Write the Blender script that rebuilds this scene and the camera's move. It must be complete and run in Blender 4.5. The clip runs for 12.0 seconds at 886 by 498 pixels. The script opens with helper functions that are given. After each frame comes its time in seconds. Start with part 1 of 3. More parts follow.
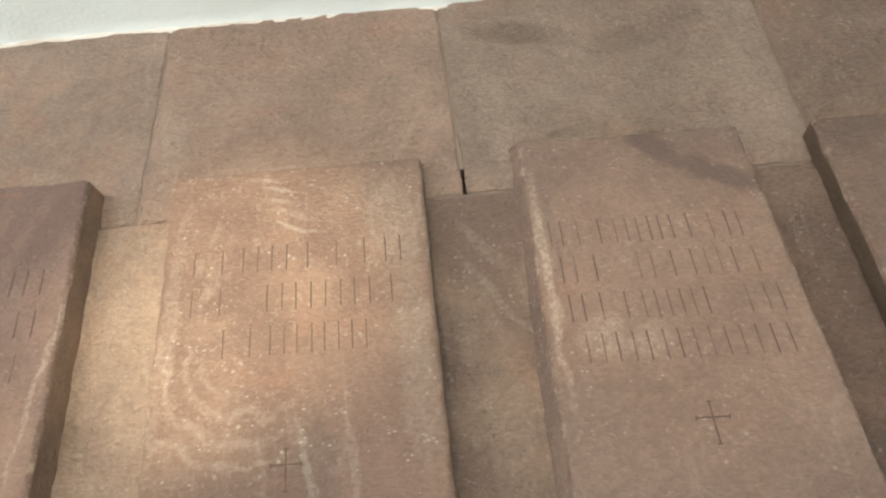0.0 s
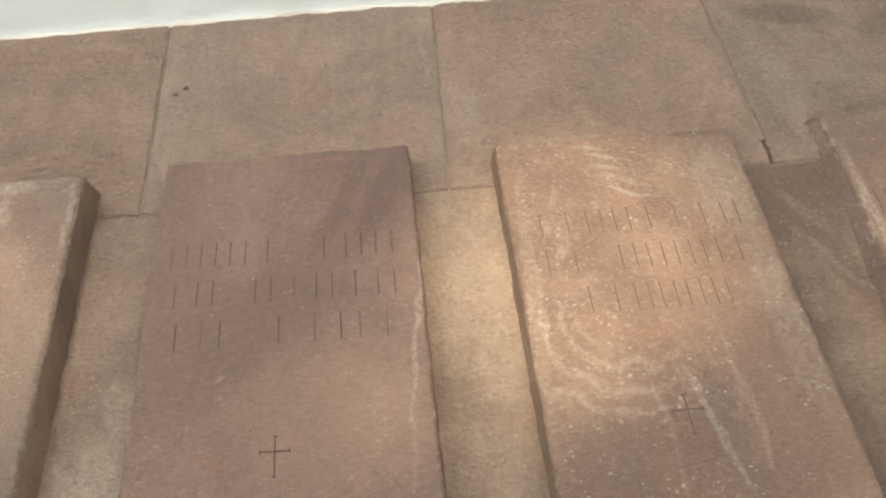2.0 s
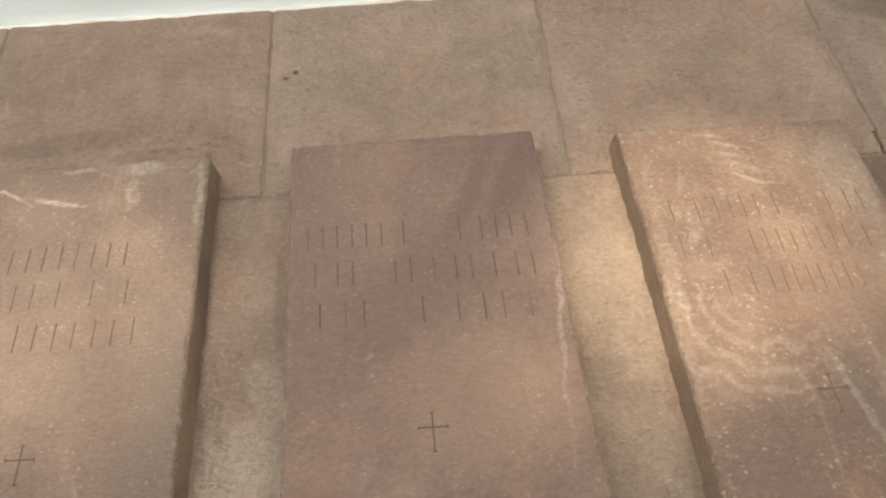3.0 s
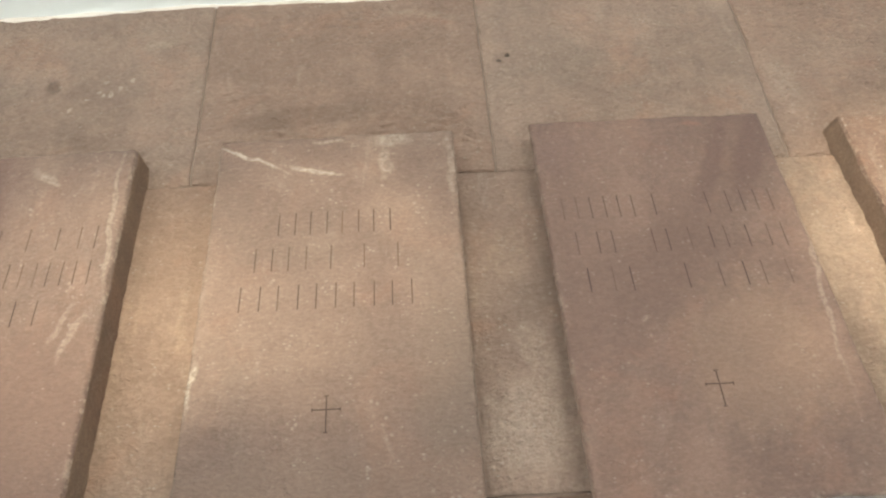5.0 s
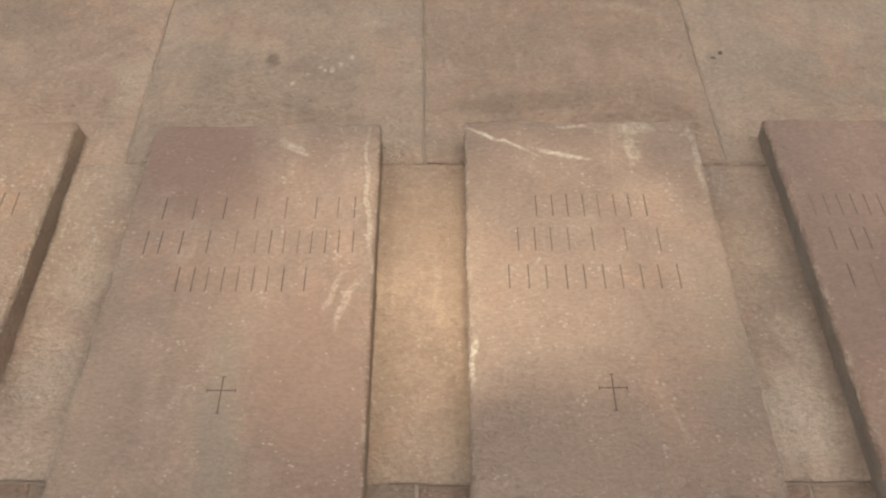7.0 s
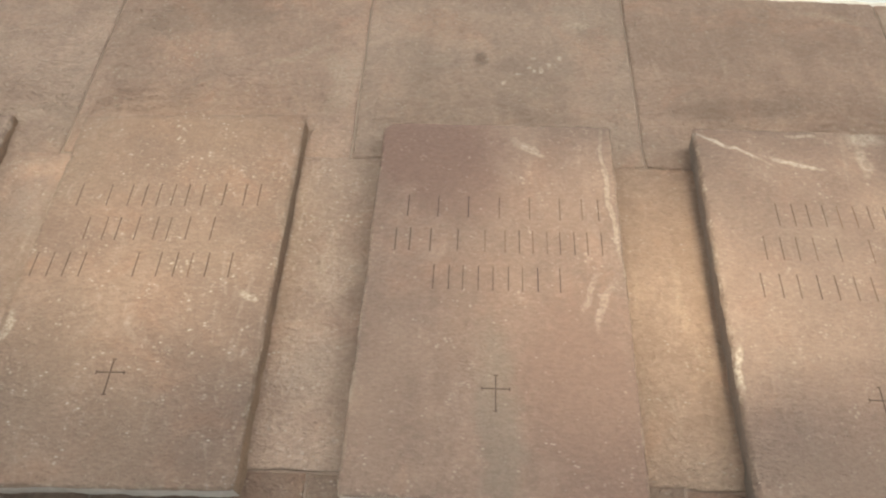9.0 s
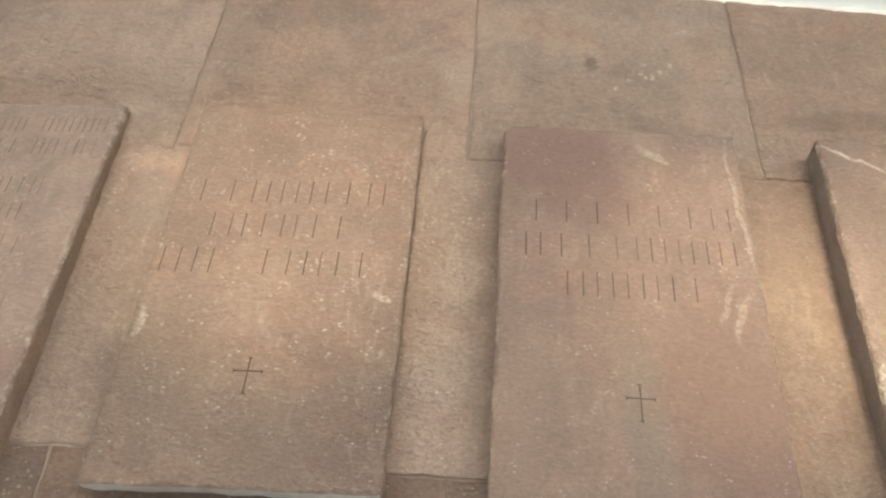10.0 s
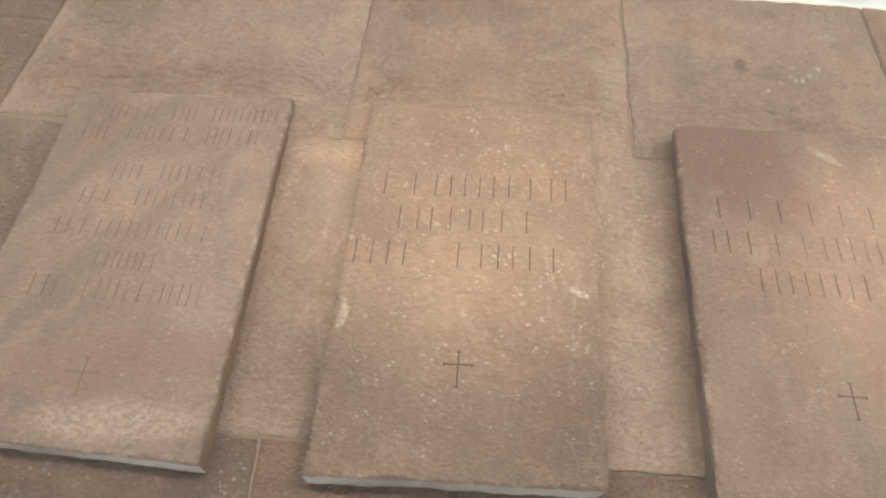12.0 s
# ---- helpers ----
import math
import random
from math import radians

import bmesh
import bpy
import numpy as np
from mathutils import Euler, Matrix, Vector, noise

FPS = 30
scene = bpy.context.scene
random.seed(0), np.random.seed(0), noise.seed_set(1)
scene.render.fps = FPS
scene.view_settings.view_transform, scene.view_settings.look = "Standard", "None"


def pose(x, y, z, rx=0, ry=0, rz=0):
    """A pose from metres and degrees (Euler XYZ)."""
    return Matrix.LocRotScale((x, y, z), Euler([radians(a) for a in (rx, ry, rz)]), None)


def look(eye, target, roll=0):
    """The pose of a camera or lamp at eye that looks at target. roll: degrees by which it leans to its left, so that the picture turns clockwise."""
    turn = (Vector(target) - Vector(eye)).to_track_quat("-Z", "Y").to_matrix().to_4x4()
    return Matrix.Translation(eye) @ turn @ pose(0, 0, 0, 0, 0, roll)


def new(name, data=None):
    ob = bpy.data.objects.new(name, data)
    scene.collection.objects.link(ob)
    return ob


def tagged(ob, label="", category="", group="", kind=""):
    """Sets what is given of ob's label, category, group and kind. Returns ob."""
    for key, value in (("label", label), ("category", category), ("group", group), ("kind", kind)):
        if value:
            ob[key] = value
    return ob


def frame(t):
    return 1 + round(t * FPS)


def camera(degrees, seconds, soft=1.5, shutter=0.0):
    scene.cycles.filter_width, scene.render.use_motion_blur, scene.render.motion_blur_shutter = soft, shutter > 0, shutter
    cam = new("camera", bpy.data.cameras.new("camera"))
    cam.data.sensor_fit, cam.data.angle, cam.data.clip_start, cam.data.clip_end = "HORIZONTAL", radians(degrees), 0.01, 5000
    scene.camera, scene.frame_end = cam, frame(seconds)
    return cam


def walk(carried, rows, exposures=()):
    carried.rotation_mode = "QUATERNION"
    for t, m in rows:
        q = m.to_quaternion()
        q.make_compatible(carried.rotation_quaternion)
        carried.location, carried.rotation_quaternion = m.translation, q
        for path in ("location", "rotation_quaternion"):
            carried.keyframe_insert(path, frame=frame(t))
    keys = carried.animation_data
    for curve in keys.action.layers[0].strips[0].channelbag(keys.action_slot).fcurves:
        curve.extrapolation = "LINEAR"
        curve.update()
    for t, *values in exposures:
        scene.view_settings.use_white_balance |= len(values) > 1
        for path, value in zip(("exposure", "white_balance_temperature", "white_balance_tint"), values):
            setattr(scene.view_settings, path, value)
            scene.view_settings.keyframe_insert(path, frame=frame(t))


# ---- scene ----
cam = camera(66.0, 12.0, soft=2.2)
PATH = [
    (0, (0.116, -0.263, 1.478), (-0.022, 0.709, -0.265), -12.2),
    (0.5, (-0.114, -0.296, 1.503), (-0.241, 0.677, -0.239), -11.5),
    (1, (-0.333, -0.319, 1.545), (-0.443, 0.648, -0.202), -10.5),
    (1.5, (-0.55, -0.329, 1.57), (-0.641, 0.634, -0.18), -9.5),
    (2, (-0.793, -0.331, 1.583), (-0.858, 0.627, -0.171), -8.0),
    (2.5, (-0.996, -0.341, 1.606), (-1.037, 0.612, -0.153), -6.5),
    (3, (-1.173, -0.354, 1.618), (-1.197, 0.589, -0.145), -5.3),
    (5, (-1.89, -0.45, 1.661), (-1.868, 0.515, -0.091), -1.8),
    (5.5, (-2.096, -0.446, 1.669), (-2.058, 0.511, -0.087), -0.4),
    (6, (-2.265, -0.451, 1.669), (-2.229, 0.508, -0.086), 0.4),
    (6.5, (-2.41, -0.466, 1.655), (-2.378, 0.501, -0.096), 0.9),
    (7, (-2.596, -0.494, 1.639), (-2.549, 0.487, -0.102), 2.4),
    (9, (-3.224, -0.487, 1.642), (-3.198, 0.481, -0.109), 3.4),
    (9.5, (-3.419, -0.48, 1.617), (-3.383, 0.495, -0.129), 4.7),
    (10, (-3.567, -0.489, 1.606), (-3.535, 0.491, -0.137), 5.3),
    (10.5, (-3.691, -0.497, 1.593), (-3.656, 0.486, -0.148), 5.8),
    (11, (-3.833, -0.507, 1.575), (-3.793, 0.479, -0.164), 6.3),
    (11.5, (-3.966, -0.517, 1.559), (-3.914, 0.475, -0.177), 7.1),
    (12, (-4.077, -0.539, 1.55), (-4.013, 0.465, -0.179), 7.7),
]
walk(cam, [(t, look(eye, target, roll)) for t, eye, target, roll in PATH],
     exposures=((0, -0.15), (2.5, -0.21), (6.5, -0.17), (10.5, -0.05), (12, 0.0)))

# ---- light ----
world = bpy.data.worlds.new("world")
scene.world = world
world.use_nodes = True
sky = world.node_tree.nodes.new("ShaderNodeTexSky")
sky.sky_type = "NISHITA"
sky.sun_disc = False
sky.sun_elevation, sky.sun_rotation = radians(42), radians(200)
world.node_tree.links.new(sky.outputs["Color"], world.node_tree.nodes["Background"].inputs["Color"])
world.node_tree.nodes["Background"].inputs["Strength"].default_value = 0.1

ROOM = (-8.2, 4.2, -7.2, 1.45, 3.9)  # west, east, south, north, ceiling


def spot(x, y, power, cone, sx, sy, colour=(1.0, 0.85, 0.59)):
    """A warm ceiling spot over the tombs: the place that it is aimed at, and the lamp's own place."""
    lamp = bpy.data.lights.new("ceiling_spot", "SPOT")
    lamp.energy, lamp.color, lamp.spot_size, lamp.spot_blend, lamp.shadow_soft_size = power, colour, radians(cone), 1.0, 0.035
    ob = new("ceiling_spot", lamp)
    ob.matrix_world = look((sx, sy, 3.45), (x, y, 0.1))


for x, y, power, cone in (
    (0.50, 0.34, 170, 17), (-0.50, 0.46, 760, 17), (-0.80, 0.20, 240, 14), (-2.20, 0.36, 560, 18),
    (-2.76, 0.28, 520, 18), (-3.96, 0.42, 640, 19), (-4.60, 0.45, 140, 17),
):
    spot(x, y, power, cone, x + 0.05, 0.05)


def window_light(x, w, h, power):
    lamp = bpy.data.lights.new("window_daylight", "AREA")
    lamp.shape, lamp.size, lamp.size_y, lamp.energy, lamp.color = "RECTANGLE", w, h, power, (0.90, 1.0, 0.97)
    ob = new("window_daylight", lamp)
    ob.matrix_world = look((x, ROOM[2] - 0.1, 2.1), (x, 0, 1.9))


def overhead_fill(x, power):
    """An added, unseen fill lamp, broad and round, under the ceiling over the row of tombs."""
    lamp = bpy.data.lights.new("overhead_fill_lamp", "AREA")
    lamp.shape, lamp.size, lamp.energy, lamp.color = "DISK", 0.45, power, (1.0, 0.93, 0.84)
    ob = new("overhead_fill_lamp", lamp)
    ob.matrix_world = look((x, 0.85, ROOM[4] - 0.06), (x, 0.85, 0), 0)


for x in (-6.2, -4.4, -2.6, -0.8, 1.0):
    overhead_fill(x, 45)

WINDOWS = (-5.6, -2.2, 1.2)
for wx in WINDOWS:
    window_light(wx, 1.2, 2.1, 105)


# ---- materials ----
def nodes_of(name):
    m = bpy.data.materials.new(name)
    m.use_nodes = True
    return m, m.node_tree, m.node_tree.nodes["Principled BSDF"]


def stone(name, light, dark, pale, turn=0.0, band=0.4, bands=5.0, fleck=0.5, rough=0.62, relief=1.0, stains=(), hewn=0.5, stretch=0.3, curls=0.15, vary=0.16, rings=None):
    """Weathered quartzite: cloudy tones, drawn-out bands at an angle, pale flecks and crystalline relief.
    stains: (x, y, rx, ry, turn, strength, colour) in the thing's own metres."""
    light, dark, pale = ((c[0] * k, c[1] * 0.997 * k, c[2] * 1.06 * k) for c, k in ((light, 0.86), (dark, 0.77), (pale, 1.0)))
    m, tree, bsdf = nodes_of(name)
    N, L = tree.nodes, tree.links

    def node(kind, **sockets):
        n = N.new(kind)
        for k, v in sockets.items():
            n.inputs[k].default_value = v
        return n

    def mix(a, b, fac, how="MIX"):
        n = N.new("ShaderNodeMix")
        n.data_type, n.blend_type = "RGBA", how
        for sock, v in ((6, a), (7, b), (0, fac)):
            if isinstance(v, (tuple, float, int)):
                n.inputs[sock].default_value = (*v, 1) if isinstance(v, tuple) else v
            else:
                L.new(v, n.inputs[sock])
        return n.outputs[2]

    def math2(op, a, b):
        n = N.new("ShaderNodeMath")
        n.operation = op
        for i, v in enumerate((a, b)):
            if isinstance(v, (float, int)):
                n.inputs[i].default_value = v
            else:
                L.new(v, n.inputs[i])
        return n.outputs[0]

    def ramp(src, lo, hi):
        n = N.new("ShaderNodeMapRange")
        n.interpolation_type = "SMOOTHSTEP"
        n.inputs[1].default_value, n.inputs[2].default_value = lo, hi
        L.new(src, n.inputs[0])
        return n.outputs[0]

    coord = N.new("ShaderNodeTexCoord").outputs["Object"]
    info = N.new("ShaderNodeObjectInfo").outputs["Random"]
    shift = N.new("ShaderNodeVectorMath")
    shift.operation = "MULTIPLY_ADD"
    comb = N.new("ShaderNodeCombineXYZ")
    for i in range(3):
        L.new(info, comb.inputs[i])
    L.new(comb.outputs[0], shift.inputs[0])
    shift.inputs[1].default_value = (31.0, 17.0, 9.0)
    L.new(coord, shift.inputs[2])
    place = shift.outputs[0]

    def noise_at(vec, scale, detail=4.0, roughness=0.55, distortion=0.0):
        n = node("ShaderNodeTexNoise", Scale=scale, Detail=detail, Roughness=roughness, Distortion=distortion)
        L.new(vec, n.inputs["Vector"])
        return n.outputs["Fac"]

    mapping = N.new("ShaderNodeMapping")
    mapping.inputs["Rotation"].default_value = (0, 0, radians(turn))
    mapping.inputs["Scale"].default_value = (1.0, stretch, 1.0)
    L.new(place, mapping.inputs["Vector"])
    drawn = mapping.outputs["Vector"]
    mapping2 = N.new("ShaderNodeMapping")
    mapping2.inputs["Rotation"].default_value = (0, 0, radians(turn * 0.3))
    mapping2.inputs["Scale"].default_value = (0.6, 1.0, 1.0)
    swirl = N.new("ShaderNodeTexNoise")
    swirl.inputs["Scale"].default_value, swirl.inputs["Detail"].default_value = 3.2, 2.0
    L.new(place, swirl.inputs["Vector"])
    bend = N.new("ShaderNodeVectorMath")
    bend.operation = "MULTIPLY_ADD"
    bend.inputs[1].default_value = (0.03, 0.03, 0.0)
    L.new(swirl.outputs["Color"], bend.inputs[0])
    L.new(place, bend.inputs[2])
    L.new(bend.outputs[0], mapping2.inputs["Vector"])
    drawn2 = mapping2.outputs["Vector"]

    wander = N.new("ShaderNodeTexNoise")
    wander.inputs["Scale"].default_value, wander.inputs["Detail"].default_value = 9.0, 3.0
    L.new(place, wander.inputs["Vector"])
    warp = N.new("ShaderNodeVectorMath")
    warp.operation = "MULTIPLY_ADD"
    warp.inputs[1].default_value = (0.06, 0.06, 0.0)
    L.new(wander.outputs["Color"], warp.inputs[0])
    back_to = N.new("ShaderNodeVectorMath")
    back_to.operation = "SUBTRACT"
    back_to.inputs[1].default_value = (0.03, 0.03, 0.0)
    L.new(coord, back_to.inputs[0])
    L.new(back_to.outputs[0], warp.inputs[2])
    warped = warp.outputs[0]

    cloud = ramp(noise_at(place, 2.6, 5, 0.6, 0.6), 0.32, 0.68)
    colour = mix(dark, light, cloud)
    blush = ramp(noise_at(place, 3.7, 5, 0.6, 0.8), 0.5, 0.72)
    colour = mix(colour, (light[0] * 1.08, light[1] * 0.93, light[2] * 0.86), math2("MULTIPLY", blush, 0.55))
    moss = N.new("ShaderNodeVectorMath")
    moss.operation = "ADD"
    moss.inputs[1].default_value = (7.3, 4.1, 2.2)
    L.new(place, moss.inputs[0])
    colour = mix(colour, (dark[0] * 1.0, dark[1] * 1.09, dark[2] * 1.09), math2("MULTIPLY", ramp(noise_at(moss.outputs[0], 3.1, 5, 0.62, 0.9), 0.46, 0.7), 0.36))
    banding = ramp(noise_at(drawn, bands, 5, 0.6, 0.7), 0.42, 0.6)
    colour = mix(colour, dark, math2("MULTIPLY", banding, band))
    streak = ramp(noise_at(drawn, bands * 3.3, 6, 0.7, 0.8), 0.56, 0.72)
    colour = mix(colour, pale, math2("MULTIPLY", streak, fleck * 0.45))
    mottle = noise_at(place, 15, 8, 0.68, 0.4)
    colour = mix(colour, mix((0.80, 0.78, 0.77), (1.14, 1.15, 1.16), ramp(mottle, 0.34, 0.68)), 0.27, "MULTIPLY")
    crumb = noise_at(place, 62, 5, 0.66, 0.3)
    colour = mix(colour, mix((0.76, 0.74, 0.73), (1.20, 1.20, 1.20), ramp(crumb, 0.32, 0.70)), 0.2, "MULTIPLY")
    scratch = node("ShaderNodeTexNoise", Scale=88.0, Detail=5.0, Roughness=0.66, Distortion=0.15)
    L.new(drawn2, scratch.inputs["Vector"])
    scratch = scratch.outputs["Fac"]
    colour = mix(colour, pale, math2("MULTIPLY", ramp(scratch, 0.56, 0.68), fleck * 0.22))
    colour = mix(colour, mix((0.80, 0.78, 0.77), (1.16, 1.16, 1.17), ramp(scratch, 0.34, 0.66)), 0.24, "MULTIPLY")
    where = ramp(noise_at(place, 5.5, 3, 0.6), 0.42, 0.62)
    colour = mix(colour, pale, math2("MULTIPLY", math2("MULTIPLY", ramp(noise_at(warped, 58, 6, 0.78, 0.5), 0.57, 0.65), where), min(1.0, fleck * 0.8)))
    colour = mix(colour, tuple(c * 0.55 for c in dark), math2("MULTIPLY", ramp(noise_at(place, 43, 6, 0.75, 0.8), 0.62, 0.74), 0.35))
    curl = N.new("ShaderNodeTexNoise")
    curl.inputs["Scale"].default_value, curl.inputs["Detail"].default_value = 3.4, 1.5
    L.new(place, curl.inputs["Vector"])
    sweep = N.new("ShaderNodeVectorMath")
    sweep.operation = "MULTIPLY_ADD"
    sweep.inputs[1].default_value = (0.34, 0.34, 0.0)
    L.new(curl.outputs["Color"], sweep.inputs[0])
    L.new(place, sweep.inputs[2])
    along = N.new("ShaderNodeMapping")
    along.inputs["Rotation"].default_value = (0, 0, radians(-35 - turn * 0.4))
    along.inputs["Scale"].default_value = (1.0, 0.34, 1.0)
    L.new(sweep.outputs[0], along.inputs["Vector"])
    strand = noise_at(along.outputs[0], 78, 6, 0.72, 0.2)
    patch = ramp(noise_at(moss.outputs[0], 4.2, 4, 0.65, 0.3), 0.45, 0.62)
    colour = mix(colour, pale, math2("MULTIPLY", math2("MULTIPLY", ramp(strand, 0.55, 0.67), patch), curls * min(0.9, fleck * 1.15)))
    colour = mix(colour, (0.72, 0.64, 0.55), math2("MULTIPLY", math2("MULTIPLY", ramp(strand, 0.645, 0.70), patch), curls * min(0.9, fleck * 0.7)))
    patchy = math2("ADD", math2("MULTIPLY", ramp(noise_at(place, 75, 5, 0.75), 0.42, 0.58), 0.6), 0.25)
    for sx, sy, rx, ry, lean, strength, tone in stains:
        near = N.new("ShaderNodeMapping")
        near.vector_type = "TEXTURE"
        near.inputs["Location"].default_value = (sx, sy, 0)
        near.inputs["Rotation"].default_value = (0, 0, radians(lean))
        near.inputs["Scale"].default_value = (rx, ry, 1000.0)
        L.new(warped, near.inputs["Vector"])
        span = N.new("ShaderNodeVectorMath")
        span.operation = "LENGTH"
        L.new(near.outputs[0], span.inputs[0])
        edge = math2("ADD", span.outputs["Value"], math2("MULTIPLY", noise_at(place, 30, 5, 0.65), 0.9))
        inside = math2("SUBTRACT", 1.0, ramp(edge, 0.95, 1.6))
        colour = mix(colour, tone, math2("MULTIPLY", inside, math2("MULTIPLY", patchy, strength)) if tone[0] > 0.45 else math2("MULTIPLY", inside, strength))
    if rings:
        # pale arcs round one point, as of a knot in the stone: x, y, inner and outer radius
        away = N.new("ShaderNodeVectorMath")
        away.operation = "DISTANCE"
        away.inputs[1].default_value = (rings[0], rings[1], 0.0)
        flat = N.new("ShaderNodeVectorMath")
        flat.operation = "MULTIPLY"
        flat.inputs[1].default_value = (1.0, 1.0, 0.0)
        L.new(warped, flat.inputs[0])
        L.new(flat.outputs[0], away.inputs[0])
        radius = away.outputs["Value"]
        wave = math2("SINE", math2("ADD", math2("MULTIPLY", radius, 120.0), math2("MULTIPLY", noise_at(place, 11, 5, 0.7), 14.0)), 0.0)
        zone = math2("MULTIPLY", ramp(radius, rings[2] * 0.85, rings[2]), math2("SUBTRACT", 1.0, ramp(radius, rings[3], rings[3] * 1.2)))
        sep = N.new("ShaderNodeSeparateXYZ")
        L.new(coord, sep.inputs[0])
        lower = math2("MULTIPLY", math2("SUBTRACT", 1.0, ramp(sep.outputs["Y"], rings[1] - 0.04, rings[1] + 0.08)), math2("SUBTRACT", 1.0, ramp(sep.outputs["X"], rings[0] + 0.02, rings[0] + 0.14)))
        colour = mix(colour, pale, math2("MULTIPLY", math2("MULTIPLY", ramp(wave, -0.2, 1.1), math2("MULTIPLY", patchy, 0.42)), math2("MULTIPLY", zone, lower)))
    dots = node("ShaderNodeTexVoronoi", Scale=48.0, Randomness=1.0)
    L.new(place, dots.inputs["Vector"])
    lone = math2("MULTIPLY", math2("SUBTRACT", 1.0, ramp(dots.outputs["Distance"], 0.10, 0.30)), ramp(noise_at(place, 9, 3, 0.6), 0.56, 0.64))
    colour = mix(colour, (0.66, 0.58, 0.49), math2("MULTIPLY", lone, min(0.9, fleck * 0.8)))
    rubbed = N.new("ShaderNodeAttribute")
    rubbed.attribute_name = "wear"
    colour = mix(colour, (0.60, 0.50, 0.40), math2("MULTIPLY", rubbed.outputs["Fac"], math2("MULTIPLY", ramp(noise_at(place, 24, 5, 0.75), 0.5, 0.62), 0.45)))
    lying = N.new("ShaderNodeMapping")
    lying.inputs["Rotation"].default_value = (0, 0, radians(turn * 0.2 - 8))
    lying.inputs["Scale"].default_value = (0.62, 1.15, 1.0)
    L.new(place, lying.inputs["Vector"])
    grit = noise_at(lying.outputs[0], 118, 3, 0.62, 0.25)
    colour = mix(colour, mix((0.70, 0.68, 0.66), (1.20, 1.21, 1.22), ramp(grit, 0.36, 0.64)), 0.28, "MULTIPLY")
    spark = node("ShaderNodeTexVoronoi", Scale=95.0, Randomness=1.0)
    L.new(lying.outputs[0], spark.inputs["Vector"])
    shine = math2("MULTIPLY", math2("SUBTRACT", 1.0, ramp(spark.outputs["Distance"], 0.12, 0.34)), ramp(noise_at(moss.outputs[0], 21, 4, 0.7), 0.52, 0.66))
    colour = mix(colour, (0.68, 0.61, 0.53), math2("MULTIPLY", shine, min(0.85, fleck * 1.0)))
    grain = noise_at(place, 260, 3, 0.7)
    colour = mix(colour, mix((0.62, 0.62, 0.62), (1.28, 1.28, 1.28), grain), 0.35, "MULTIPLY")
    tint = N.new("ShaderNodeHueSaturation")
    L.new(math2("ADD", math2("MULTIPLY", info, vary), 1.0 - vary / 2), tint.inputs["Value"])
    L.new(colour, tint.inputs["Color"])
    L.new(tint.outputs[0], bsdf.inputs["Base Color"])
    L.new(math2("ADD", math2("MULTIPLY", crumb, 0.35), rough - 0.17), bsdf.inputs["Roughness"])
    bsdf.inputs["Specular IOR Level"].default_value = 0.4
    ridges = noise_at(drawn, bands * 6, 5, 0.65, 1.2)
    height = math2("ADD", math2("MULTIPLY", mottle, 1.7), math2("MULTIPLY", crumb, 0.95))
    height = math2("ADD", height, math2("ADD", math2("MULTIPLY", scratch, 1.1), math2("MULTIPLY", math2("MULTIPLY", strand, patch), 1.3 * curls)))
    height = math2("ADD", height, math2("ADD", math2("MULTIPLY", ridges, 0.5), math2("MULTIPLY", grain, 0.1)))
    height = math2("ADD", height, math2("MULTIPLY", grit, 0.75))
    crease = node("ShaderNodeTexNoise", Scale=15.0, Detail=7.0, Roughness=0.62, Distortion=0.25)
    crease.noise_type = "RIDGED_MULTIFRACTAL"
    L.new(drawn2, crease.inputs["Vector"])
    height = math2("ADD", height, math2("MULTIPLY", crease.outputs["Fac"], 0.9 * hewn))
    bump = node("ShaderNodeBump", Strength=1.0 * relief, Distance=0.0135)
    L.new(height, bump.inputs["Height"])
    L.new(bump.outputs[0], bsdf.inputs["Normal"])
    return m


def plaster(name, tone, dirt, bump_size=0.004):
    m, tree, bsdf = nodes_of(name)
    N, L = tree.nodes, tree.links
    coord = N.new("ShaderNodeTexCoord").outputs["Object"]
    big, fine = N.new("ShaderNodeTexNoise"), N.new("ShaderNodeTexNoise")
    big.inputs["Scale"].default_value, big.inputs["Detail"].default_value = 5, 6
    fine.inputs["Scale"].default_value, fine.inputs["Detail"].default_value = 60, 5
    blend = N.new("ShaderNodeMix")
    blend.data_type = "RGBA"
    blend.inputs[6].default_value, blend.inputs[7].default_value = (*tone, 1), (*dirt, 1)
    span = N.new("ShaderNodeMapRange")
    span.inputs[1].default_value, span.inputs[2].default_value = 0.45, 0.8
    bump = N.new("ShaderNodeBump")
    bump.inputs["Distance"].default_value, bump.inputs["Strength"].default_value = bump_size, 0.6
    for n in (big, fine):
        L.new(coord, n.inputs["Vector"])
    L.new(big.outputs["Fac"], span.inputs[0])
    L.new(span.outputs[0], blend.inputs[0])
    L.new(blend.outputs[2], bsdf.inputs["Base Color"])
    L.new(fine.outputs["Fac"], bump.inputs["Height"])
    L.new(bump.outputs[0], bsdf.inputs["Normal"])
    bsdf.inputs["Roughness"].default_value = 0.85
    return m


